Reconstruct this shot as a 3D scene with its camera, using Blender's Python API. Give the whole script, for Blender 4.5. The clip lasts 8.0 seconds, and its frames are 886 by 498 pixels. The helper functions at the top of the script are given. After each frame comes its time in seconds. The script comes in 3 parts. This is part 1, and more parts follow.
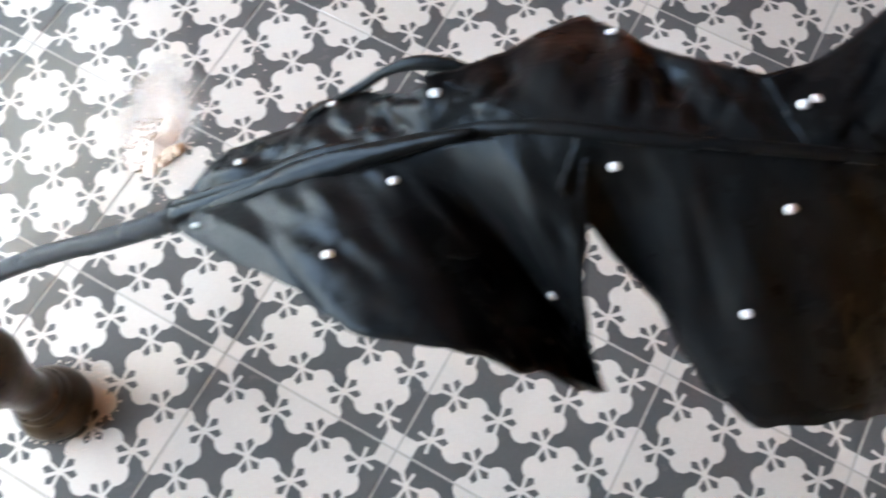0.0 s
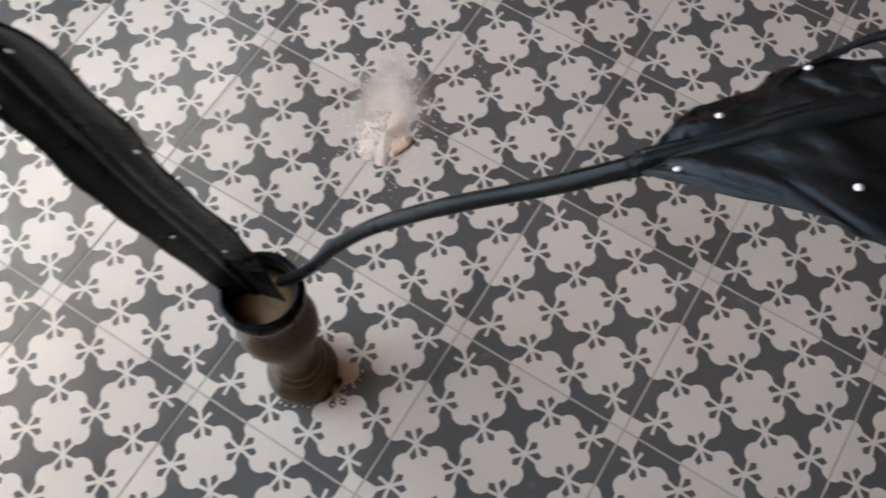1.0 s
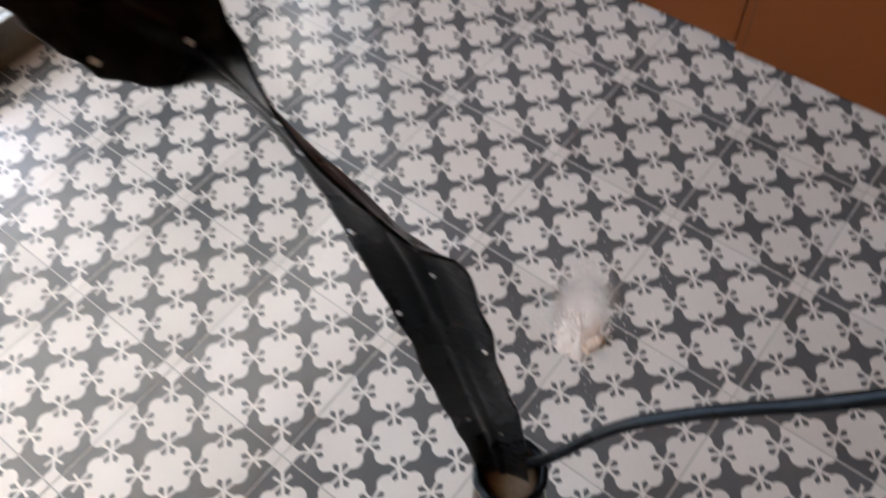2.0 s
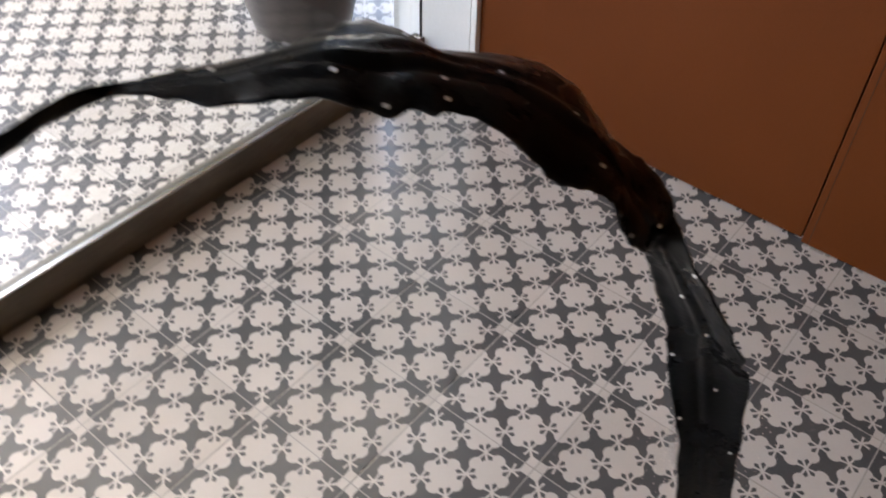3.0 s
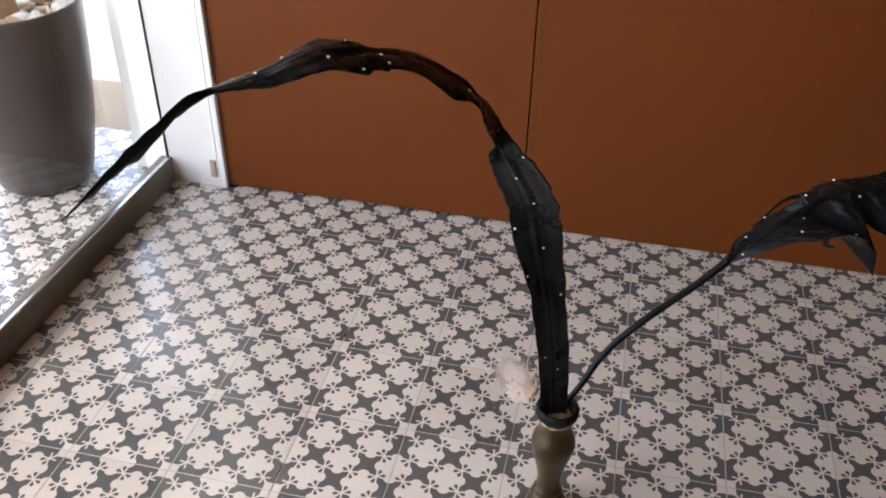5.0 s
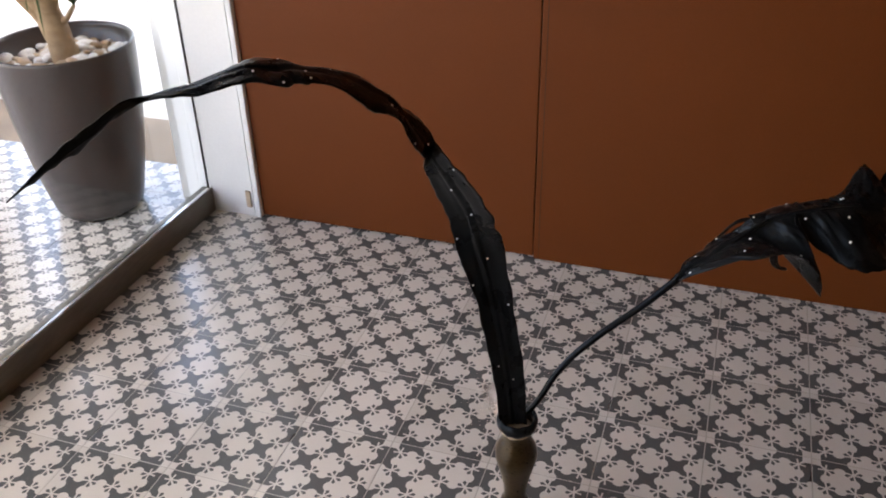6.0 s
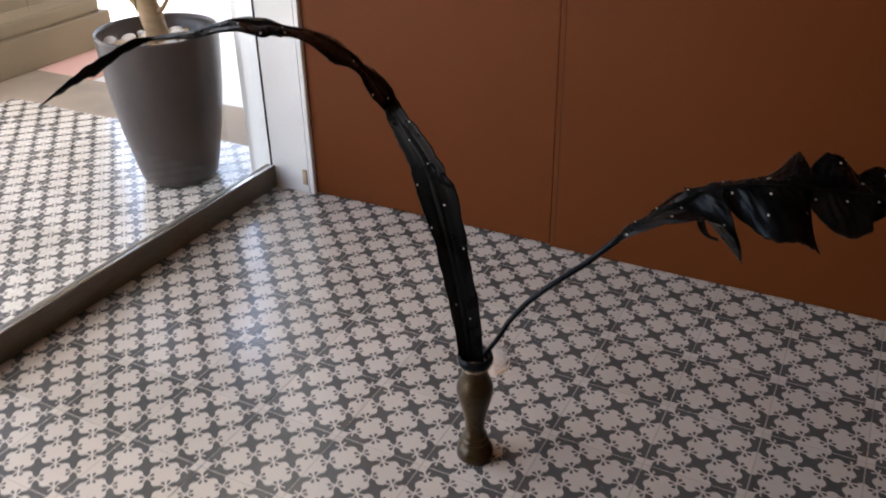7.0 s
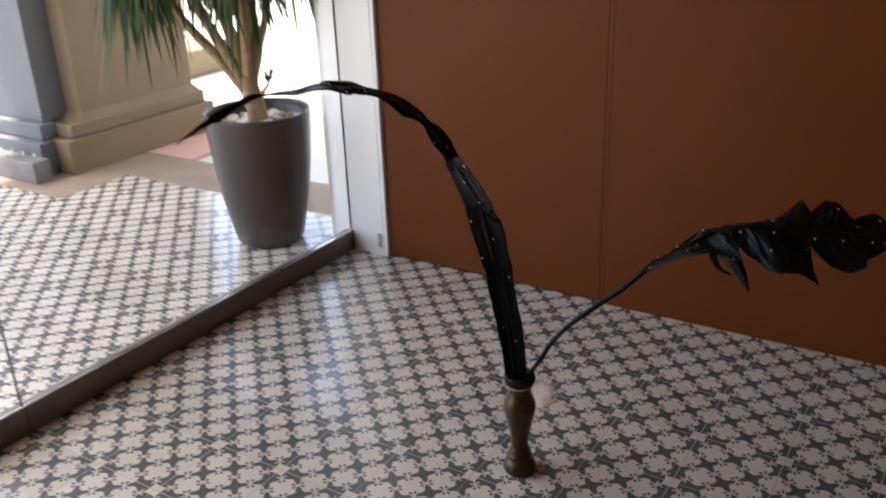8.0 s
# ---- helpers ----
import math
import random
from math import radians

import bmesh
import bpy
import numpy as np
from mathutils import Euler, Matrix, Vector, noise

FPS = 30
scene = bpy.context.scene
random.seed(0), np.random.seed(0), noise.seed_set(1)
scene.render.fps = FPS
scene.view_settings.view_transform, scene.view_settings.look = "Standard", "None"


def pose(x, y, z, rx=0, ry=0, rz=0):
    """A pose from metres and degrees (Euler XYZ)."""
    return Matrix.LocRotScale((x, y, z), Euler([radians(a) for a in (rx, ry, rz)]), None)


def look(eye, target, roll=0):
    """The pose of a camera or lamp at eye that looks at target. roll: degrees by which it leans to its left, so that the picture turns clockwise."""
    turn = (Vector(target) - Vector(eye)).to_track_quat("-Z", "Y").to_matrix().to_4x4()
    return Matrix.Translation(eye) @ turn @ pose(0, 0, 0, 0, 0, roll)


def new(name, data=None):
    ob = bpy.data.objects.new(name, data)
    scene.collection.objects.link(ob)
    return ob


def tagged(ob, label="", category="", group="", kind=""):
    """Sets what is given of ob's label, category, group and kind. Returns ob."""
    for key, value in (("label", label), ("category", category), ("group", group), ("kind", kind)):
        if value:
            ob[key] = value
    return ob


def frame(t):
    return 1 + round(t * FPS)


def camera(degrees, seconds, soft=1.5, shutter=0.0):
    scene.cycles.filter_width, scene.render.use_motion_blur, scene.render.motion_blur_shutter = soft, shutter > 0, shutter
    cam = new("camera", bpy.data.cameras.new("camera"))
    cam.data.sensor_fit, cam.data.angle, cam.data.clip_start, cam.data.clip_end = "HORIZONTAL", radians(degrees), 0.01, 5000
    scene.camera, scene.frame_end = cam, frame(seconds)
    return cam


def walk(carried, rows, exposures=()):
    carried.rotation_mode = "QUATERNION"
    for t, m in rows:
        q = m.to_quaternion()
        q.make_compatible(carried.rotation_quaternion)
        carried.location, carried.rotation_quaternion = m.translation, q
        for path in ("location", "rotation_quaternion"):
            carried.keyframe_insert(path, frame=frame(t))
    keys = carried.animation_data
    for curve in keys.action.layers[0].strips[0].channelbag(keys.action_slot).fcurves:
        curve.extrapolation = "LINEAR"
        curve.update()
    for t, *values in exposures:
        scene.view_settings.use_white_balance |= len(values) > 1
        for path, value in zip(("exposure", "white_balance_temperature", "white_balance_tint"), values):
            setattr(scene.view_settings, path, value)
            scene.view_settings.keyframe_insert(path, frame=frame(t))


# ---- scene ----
cam = camera(53.40, 8.0, 1.8, 0.45)
PATH = [
    (0, (0.288, -0.087, 0.879), (0.049, 0.383, -0.525), 1.99),
    (0.5, (0.207, -0.169, 0.889), (-0.072, 0.306, -0.506), 0.25),
    (1, (0.131, -0.252, 0.912), (-0.168, 0.242, -0.473), 0.73),
    (1.2, (0.110, -0.276, 0.929), (-0.227, 0.215, -0.448), -1.78),
    (2.3, (0.008, -0.432, 1.083), (-0.608, 0.267, -0.092), -1.89),
    (2.5, (-0.013, -0.494, 1.123), (-0.643, 0.244, -0.022), 0.09),
    (3, (-0.063, -0.667, 1.199), (-0.724, 0.168, 0.144), 1.48),
    (3.5, (-0.171, -0.792, 1.241), (-0.630, 0.224, 0.238), 4.72),
    (4, (-0.230, -0.935, 1.273), (-0.448, 0.206, 0.324), 6.78),
    (4.5, (-0.186, -1.049, 1.275), (-0.361, 0.145, 0.383), 5.23),
    (4.7, (-0.151, -1.099, 1.270), (-0.349, 0.099, 0.389), 3.38),
    (6, (0.135, -1.208, 1.267), (-0.283, -0.002, 0.480), -1.35),
    (6.5, (0.265, -1.257, 1.277), (-0.262, -0.068, 0.529), -2.66),
    (7, (0.464, -1.361, 1.257), (-0.140, -0.203, 0.518), -1.01),
    (7.5, (0.572, -1.464, 1.244), (-0.092, -0.301, 0.567), -1.49),
    (8, (0.659, -1.615, 1.261), (-0.091, -0.454, 0.679), -2.11),
]
walk(cam, [(t, look(eye, target, roll)) for t, eye, target, roll in PATH], [(0, 4.72, 6300, 10), (0.5, 4.09, 6600, 12), (1.0, 3.72, 6750, 14.5), (2.5, 3.41, 6700, 18.5), (3.5, 3.03, 7550, 21.5), (4.5, 3.66, 7200, 21), (6.0, 3.2, 7150, 22), (6.5, 3.0, 7000, 21), (7.0, 3.01, 7150, 22), (7.5, 3.02, 7100, 21.5), (8.0, 2.77, 7050, 20.5)])

# ---- world and light ----
SUN_EL, SUN_AZ = 66.0, 250.0
world = bpy.data.worlds.new("sky")
scene.world = world
world.use_nodes = True
wn = world.node_tree
sky = wn.nodes.new("ShaderNodeTexSky")
sky.sky_type = "NISHITA"
sky.sun_disc = False
sky.dust_density = 3.0
sky.sun_elevation = radians(SUN_EL)
sky.sun_rotation = radians(SUN_AZ)
wn.links.new(sky.outputs[0], wn.nodes["Background"].inputs[0])
wn.nodes["Background"].inputs[1].default_value = 0.15
sun_data = bpy.data.lights.new("sun", "SUN")
sun_data.energy = 3.0
sun_data.angle = radians(2)
sun_data.color = (1.0, 0.96, 0.9)
sun = new("sun", sun_data)
SUN_WAY = Vector((math.sin(radians(SUN_AZ)) * math.cos(radians(SUN_EL)), math.cos(radians(SUN_AZ)) * math.cos(radians(SUN_EL)), math.sin(radians(SUN_EL))))
sun.matrix_world = look(SUN_WAY * 20, (0, 0, 0))


# ---- node helpers ----
class Mat:
    """A small wrapper that makes node materials short to write."""

    def __init__(self, name):
        self.m = bpy.data.materials.new(name)
        self.m.use_nodes = True
        self.t = self.m.node_tree
        self.b = self.t.nodes["Principled BSDF"]
        self.out = self.t.nodes["Material Output"]

    def node(self, kind, **values):
        n = self.t.nodes.new(kind)
        for k, v in values.items():
            n.inputs[k].default_value = v
        return n

    def put(self, socket, value):
        if isinstance(value, bpy.types.NodeSocket):
            self.t.links.new(value, socket)
        else:
            socket.default_value = value

    def math(self, op, a, b=0.0, c=0.0):
        n = self.t.nodes.new("ShaderNodeMath")
        n.operation = op
        for i, v in enumerate((a, b, c)):
            self.put(n.inputs[i], v)
        return n.outputs[0]

    def coord(self, which="Object"):
        return self.t.nodes.new("ShaderNodeTexCoord").outputs[which]

    def noise(self, scale, detail=4.0, rough=0.55, vector=None, stretch=None):
        n = self.node("ShaderNodeTexNoise", Scale=scale, Detail=detail, Roughness=rough)
        v = vector if vector is not None else self.coord()
        if stretch:
            mp = self.t.nodes.new("ShaderNodeMapping")
            mp.inputs["Scale"].default_value = stretch
            self.t.links.new(v, mp.inputs[0])
            v = mp.outputs[0]
        self.t.links.new(v, n.inputs["Vector"])
        return n.outputs["Fac"]

    def ramp(self, fac, stops):
        r = self.t.nodes.new("ShaderNodeValToRGB")
        e = r.color_ramp.elements
        while len(e) < len(stops):
            e.new(0.5)
        for el, (p, c) in zip(e, stops):
            el.position, el.color = p, (*c, 1)
        self.t.links.new(fac, r.inputs[0])
        return r.outputs[0]

    def mix(self, fac, a, b):
        n = self.t.nodes.new("ShaderNodeMix")
        n.data_type = "RGBA"
        self.put(n.inputs[0], fac)
        for s, v in ((6, a), (7, b)):
            self.put(n.inputs[s], (*v, 1) if isinstance(v, tuple) and len(v) == 3 else v)
        return n.outputs[2]

    def bump(self, height, strength=0.3, distance=0.001):
        n = self.node("ShaderNodeBump", Strength=strength, Distance=distance)
        self.t.links.new(height, n.inputs["Height"])
        self.t.links.new(n.outputs[0], self.b.inputs["Normal"])

    def set(self, **values):
        for k, v in values.items():
            v = (*v, 1) if isinstance(v, tuple) and len(v) == 3 else v
            self.put(self.b.inputs[k.replace("_", " ")], v)
        return self


def plain(name, dark, light, scale, rough, metal=0.0, bump=0.2, distance=0.0008, fine=6.0, stretch=None, shine=0.5):
    """Two scales of noise between two tones, with fine relief."""
    m = Mat(name)
    a, b = m.noise(scale, 5, stretch=stretch), m.noise(scale * fine, 3, stretch=stretch)
    f = m.math("MULTIPLY_ADD", b, 0.4, m.math("MULTIPLY", a, 0.6))
    m.set(Base_Color=m.ramp(f, [(0.3, dark), (0.7, light)]), Metallic=metal)
    m.set(Roughness=m.math("MULTIPLY_ADD", b, 0.18, rough - 0.09))
    m.set(Specular_IOR_Level=shine)
    m.bump(f, bump, distance)
    return m.m


# ---- materials ----
def tile_material():
    """Patterned cement tile, 0.2 m: pale quatrefoil flowers on a diagonal lattice, grey four-armed stars and small dark petals between."""
    m = Mat("patterned_cement_tile")
    sep = m.t.nodes.new("ShaderNodeSeparateXYZ")
    m.t.links.new(m.coord(), sep.inputs[0])
    x, y = (m.math("SUBTRACT", m.math("FLOORED_MODULO", m.math("ADD", s, 0.1), 0.2), 0.1) for s in (sep.outputs[0], sep.outputs[1]))
    wob = m.noise(90, 2)
    x = m.math("ADD", x, m.math("MULTIPLY", m.math("SUBTRACT", wob, 0.5), 0.0014))
    big_u = m.math("MULTIPLY", m.math("ADD", x, y), 10.0)
    big_v = m.math("MULTIPLY", m.math("SUBTRACT", x, y), 10.0)
    cu, cv = m.math("ROUND", big_u), m.math("ROUND", big_v)
    u = m.math("ABSOLUTE", m.math("SUBTRACT", big_u, cu))
    v = m.math("ABSOLUTE", m.math("SUBTRACT", big_v, cv))
    corner = m.math("GREATER_THAN", m.math("MAXIMUM", m.math("ABSOLUTE", cu), m.math("ABSOLUTE", cv)), 1.5)
    qu, qv = m.math("SUBTRACT", 0.5, u), m.math("SUBTRACT", 0.5, v)

    def away(a, b, ca, cb):
        da, db = m.math("SUBTRACT", a, ca), m.math("SUBTRACT", b, cb)
        return m.math("SQRT", m.math("ADD", m.math("MULTIPLY", da, da), m.math("MULTIPLY", db, db)))

    box = m.math("LESS_THAN", m.math("MAXIMUM", qu, qv), 0.450)
    lobe = m.math("GREATER_THAN", away(u, v, 0.230, 0.230), 0.174)
    star = m.math("MULTIPLY", box, lobe)
    # pale rays that part the star from the petals, close to the knots only
    rays = []
    for a, b in ((qu, v), (qv, u)):
        clear = m.math("GREATER_THAN", m.math("MULTIPLY_ADD", a, -1.45, b), 0.028)
        rays.append(m.math("MAXIMUM", clear, m.math("GREATER_THAN", away(a, b, 0.0, 0.0), 0.20)))
    tip = m.math("MULTIPLY", rays[0], rays[1])
    star = m.math("MULTIPLY", star, tip)
    star = m.math("MULTIPLY", star, m.math("GREATER_THAN", m.math("ADD", u, v), 0.42))
    small = m.math("MULTIPLY", m.math("MULTIPLY", box, tip), m.math("GREATER_THAN", m.math("ADD", u, v), 0.335))
    rim = m.math("LESS_THAN", m.math("MAXIMUM", m.math("ABSOLUTE", x), m.math("ABSOLUTE", y)), 0.0989)
    grey = m.math("ADD", m.math("MULTIPLY", corner, small), m.math("MULTIPLY", m.math("SUBTRACT", 1.0, corner), star))
    grey = m.math("MULTIPLY", grey, rim)
    # four petals round each point where two flowers meet
    for a, b in ((u, v), (v, u)):
        along = m.math("SUBTRACT", 0.5, a)
        reach = m.math("MULTIPLY_ADD", b, 0.454, m.math("MULTIPLY", along, 0.891))
        off = m.math("ABSOLUTE", m.math("MULTIPLY_ADD", along, -0.454, m.math("MULTIPLY", b, 0.891)))
        taper = m.math("MINIMUM", m.math("MULTIPLY_ADD", reach, 0.44, -0.024), m.math("MULTIPLY_ADD", reach, -0.95, 0.238))
        petal = m.math("LESS_THAN", off, taper)
        grey = m.math("MAXIMUM", grey, petal)
    info = m.t.nodes.new("ShaderNodeObjectInfo").outputs["Random"]
    world_p = m.t.nodes.new("ShaderNodeNewGeometry").outputs["Position"]
    cloud = m.noise(7, 5, 0.6, world_p)
    grain = m.noise(260, 3)
    tone = m.math("ADD", m.math("MULTIPLY_ADD", cloud, 0.5, m.math("MULTIPLY", grain, 0.25)), m.math("MULTIPLY", info, 0.28))
    pale = m.ramp(tone, [(0.2, (0.462, 0.420, 0.362)), (0.85, (0.63, 0.588, 0.533))])
    dark = m.ramp(tone, [(0.2, (0.062, 0.064, 0.063)), (0.85, (0.108, 0.110, 0.107))])
    colour = m.mix(grey, pale, dark)
    scuff = m.ramp(m.noise(38, 6, 0.7, world_p), [(0.60, (0, 0, 0)), (0.78, (1, 1, 1))])
    colour = m.mix(m.math("MULTIPLY", scuff, 0.22), colour, (0.40, 0.35, 0.29))
    m.set(Base_Color=colour, Roughness=m.math("MULTIPLY_ADD", cloud, 0.18, 0.12))
    m.set(Specular_IOR_Level=0.85)
    m.bump(m.math("MULTIPLY_ADD", grain, 0.3, cloud), 0.25, 0.0006)
    return m.m


TILE = tile_material()
GROUT = plain("tile_grout", (0.27, 0.25, 0.22), (0.38, 0.36, 0.32), 30, 0.85, bump=0.5)
ORANGE = plain("brown_orange_satin_paint", (0.112, 0.0275, 0.0052), (0.130, 0.0325, 0.0064), 3, 0.55, bump=0.12, distance=0.0004, fine=60, shine=0.14)
GAP = plain("dark_joint", (0.014, 0.009, 0.006), (0.026, 0.018, 0.012), 40, 0.8)
WHITE = plain("white_gloss_paint", (0.74, 0.74, 0.72), (0.82, 0.82, 0.80), 5, 0.35, bump=0.15, distance=0.0006, fine=25)
PLASTER = plain("off_white_plaster", (0.66, 0.64, 0.60), (0.75, 0.73, 0.69), 2, 0.8, fine=40)
SILL = plain("worn_grey_steel", (0.115, 0.104, 0.083), (0.215, 0.200, 0.168), 9, 0.45, metal=0.4, bump=0.3, stretch=(1, 0.5, 3))
ALU = plain("brushed_aluminium", (0.70, 0.70, 0.69), (0.86, 0.86, 0.84), 20, 0.22, metal=1.0, stretch=(1, 0.1, 1))
POT = plain("taupe_grey_plastic", (0.034, 0.028, 0.0255), (0.045, 0.037, 0.0335), 6, 0.30, bump=0.1, fine=50, shine=0.35)
SOIL = plain("potting_soil", (0.03, 0.02, 0.014), (0.07, 0.05, 0.035), 60, 0.95, bump=0.8)
BARK = plain("ringed_cane_bark", (0.20, 0.115, 0.055), (0.36, 0.245, 0.135), 16, 0.75, bump=0.7, distance=0.003, stretch=(1, 1, 3))
FOLIAGE = plain("strap_foliage", (0.010, 0.030, 0.007), (0.032, 0.070, 0.014), 9, 0.5, bump=0.2, shine=0.2)
STONE = plain("buff_paving_stone", (0.17, 0.13, 0.092), (0.26, 0.205, 0.15), 8, 0.8, bump=0.4, fine=25)
RED_PAVE = plain("pinkish_red_paving", (0.46, 0.25, 0.21), (0.56, 0.34, 0.29), 5, 0.8, fine=25)
STREET = plain("pale_street_paving", (0.46, 0.45, 0.43), (0.60, 0.59, 0.57), 2.5, 0.85, fine=30)
BEIGE = plain("beige_wall_paint", (0.142, 0.105, 0.061), (0.172, 0.132, 0.080), 4, 0.7, bump=0.3, fine=30)
BLUEGREY = plain("blue_grey_wall_paint", (0.078, 0.088, 0.104), (0.102, 0.115, 0.134), 4, 0.65, bump=0.3, fine=30)
BLOCK = plain("grey_cast_metal", (0.10, 0.10, 0.105), (0.16, 0.16, 0.165), 14, 0.55, bump=0.4)
POWDER = plain("pale_pinkish_powder", (0.56, 0.465, 0.385), (0.73, 0.65, 0.57), 60, 0.95, bump=0.3, distance=0.0010)
TAN_POWDER = plain("tan_powder", (0.48, 0.33, 0.22), (0.72, 0.58, 0.45), 70, 0.95, bump=0.3, distance=0.001)
CLAY = plain("tan_dry_filler", (0.36, 0.26, 0.17), (0.55, 0.43, 0.30), 60, 0.9, bump=0.6)
STUD = plain("white_pearl_stud", (0.85, 0.85, 0.86), (0.95, 0.95, 0.95), 200, 0.18, bump=0.05)
BRONZE = plain("aged_bronze", (0.022, 0.0125, 0.0036), (0.060, 0.0350, 0.0110), 22, 0.30, metal=0.35, shine=0.4, bump=0.35, distance=0.0007, stretch=(1, 1, 2.5))


def leaf_material():
    m = Mat("waxed_black_leaf")
    uv = m.t.nodes.new("ShaderNodeUVMap").outputs[0]
    vein = m.noise(1.0, 4, 0.5, uv, stretch=(30, 4, 1))
    cloud, lump, fine = m.noise(14, 5), m.noise(55, 3), m.noise(220, 3)
    f = m.math("MULTIPLY_ADD", vein, 0.45, m.math("MULTIPLY", cloud, 0.55))
    m.set(Base_Color=m.ramp(f, [(0.3, (0.0042, 0.0045, 0.0048)), (0.62, (0.0080, 0.0081, 0.0082)), (0.8, (0.0135, 0.0106, 0.0086))]))
    # blue specular tint puts the colour of reflected sky into the highlights
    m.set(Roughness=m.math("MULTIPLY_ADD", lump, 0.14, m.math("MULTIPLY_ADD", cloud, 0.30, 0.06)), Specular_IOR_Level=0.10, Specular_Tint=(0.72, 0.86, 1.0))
    m.bump(m.math("MULTIPLY_ADD", fine, 0.10, m.math("MULTIPLY_ADD", lump, 0.7, m.math("MULTIPLY", vein, 0.6))), 0.6, 0.0020)
    return m.m


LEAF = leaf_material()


def glass_material():
    m = Mat("clear_float_glass")
    tr = m.node("ShaderNodeBsdfTransparent", Color=(0.93, 0.965, 0.945, 1))
    gl = m.node("ShaderNodeBsdfGlossy", Roughness=0.01)
    facing = m.node("ShaderNodeLayerWeight", Blend=0.5).outputs["Facing"]
    fr = m.math("MULTIPLY_ADD", m.math("POWER", facing, 5.0), 0.85, 0.045)
    mx = m.t.nodes.new("ShaderNodeMixShader")
    for s, i in ((fr, 0), (tr.outputs[0], 1), (gl.outputs[0], 2)):
        m.t.links.new(s, mx.inputs[i])
    m.t.links.new(mx.outputs[0], m.out.inputs[0])
    return m.m


GLASS = glass_material()


def dust_material():
    """Thin powder film that frays out towards its rim."""
    m = Mat("thin_powder_film")
    m.set(Base_Color=m.ramp(m.noise(80, 4), [(0.3, (0.58, 0.49, 0.41)), (0.7, (0.74, 0.67, 0.60))]), Roughness=0.95)
    uv = m.t.nodes.new("ShaderNodeUVMap").outputs[0]
    sep = m.t.nodes.new("ShaderNodeSeparateXYZ")
    m.t.links.new(uv, sep.inputs[0])
    patch = m.math("MULTIPLY_ADD", m.noise(520, 4, 0.8), 0.75, m.math("MULTIPLY", m.noise(60, 5, 0.7), 0.55))
    cover = m.math("MULTIPLY_ADD", sep.outputs[0], -1.15, m.math("ADD", patch, 0.62))
    alpha = m.ramp(cover, [(0.22, (0, 0, 0)), (0.95, (1, 1, 1))])
    m.set(Alpha=m.math("MULTIPLY", alpha, 0.82))
    return m.m


DUST = dust_material()


# ---- mesh helpers ----
def part(name, bm, material, parent=None, label="", smooth=False):
    """Links a bmesh as one mesh object under a thing or a part."""
    me = bpy.data.meshes.new(name)
    if smooth:
        for fc in bm.faces:
            fc.smooth = True
    bm.to_mesh(me)
    bm.free()
    me.materials.append(material)
    ob = new(name, me)
    if parent is not None:
        ob.parent = parent
    if label:
        tagged(ob, label)
    return ob


def thing(name, label, category, at=(0, 0, 0), group="", kind=""):
    ob = new(name)
    ob.empty_display_size = 0.05
    ob.location = at
    return tagged(ob, label, category, group, kind)


def box(lo, hi, bevel=0.0, bm=None):
    bm = bm or bmesh.new()
    r = bmesh.ops.create_cube(bm, size=1.0)
    c, s = (Vector(lo) + Vector(hi)) / 2, Vector(hi) - Vector(lo)
    for v in r["verts"]:
        v.co = Vector((v.co.x * s.x, v.co.y * s.y, v.co.z * s.z)) + c
    if bevel:
        vs = set(r["verts"])
        bmesh.ops.bevel(bm, geom=[e for e in bm.edges if e.verts[0] in vs], offset=bevel, segments=2, affect="EDGES", profile=0.6)
    return bm


def lathe(profile, segments=48, bm=None, centre=(0, 0, 0)):
    """Turns rows of (radius, height) round the z axis."""
    bm = bm or bmesh.new()
    rings = []
    for r, z in profile:
        if r < 1e-5:
            rings.append([bm.verts.new((centre[0], centre[1], centre[2] + z))])
        else:
            rings.append([bm.verts.new((centre[0] + r * math.cos(a), centre[1] + r * math.sin(a), centre[2] + z)) for a in np.linspace(0, math.tau, segments, endpoint=False)])
    for p, q in zip(rings, rings[1:]):
        for i in range(segments):
            j = (i + 1) % segments
            if len(p) == 1 and len(q) > 1:
                bm.faces.new((p[0], q[j], q[i]))
            elif len(q) == 1 and len(p) > 1:
                bm.faces.new((p[i], p[j], q[0]))
            elif len(p) > 1:
                bm.faces.new((p[i], p[j], q[j], q[i]))
    bmesh.ops.recalc_face_normals(bm, faces=bm.faces)
    return bm


def spline(knots, s):
    """A smooth curve through knots (Catmull-Rom), s from 0 to 1."""
    k = np.asarray(knots, float)
    x = min(max(s, 0.0), 1.0) * (len(k) - 1)
    i = min(int(x), len(k) - 2)
    t = x - i
    p0, p1, p2, p3 = k[max(i - 1, 0)], k[i], k[i + 1], k[min(i + 2, len(k) - 1)]
    return 0.5 * (2 * p1 + (p2 - p0) * t + (2 * p0 - 5 * p1 + 4 * p2 - p3) * t * t + (3 * p1 - p0 - 3 * p2 + p3) * t**3)


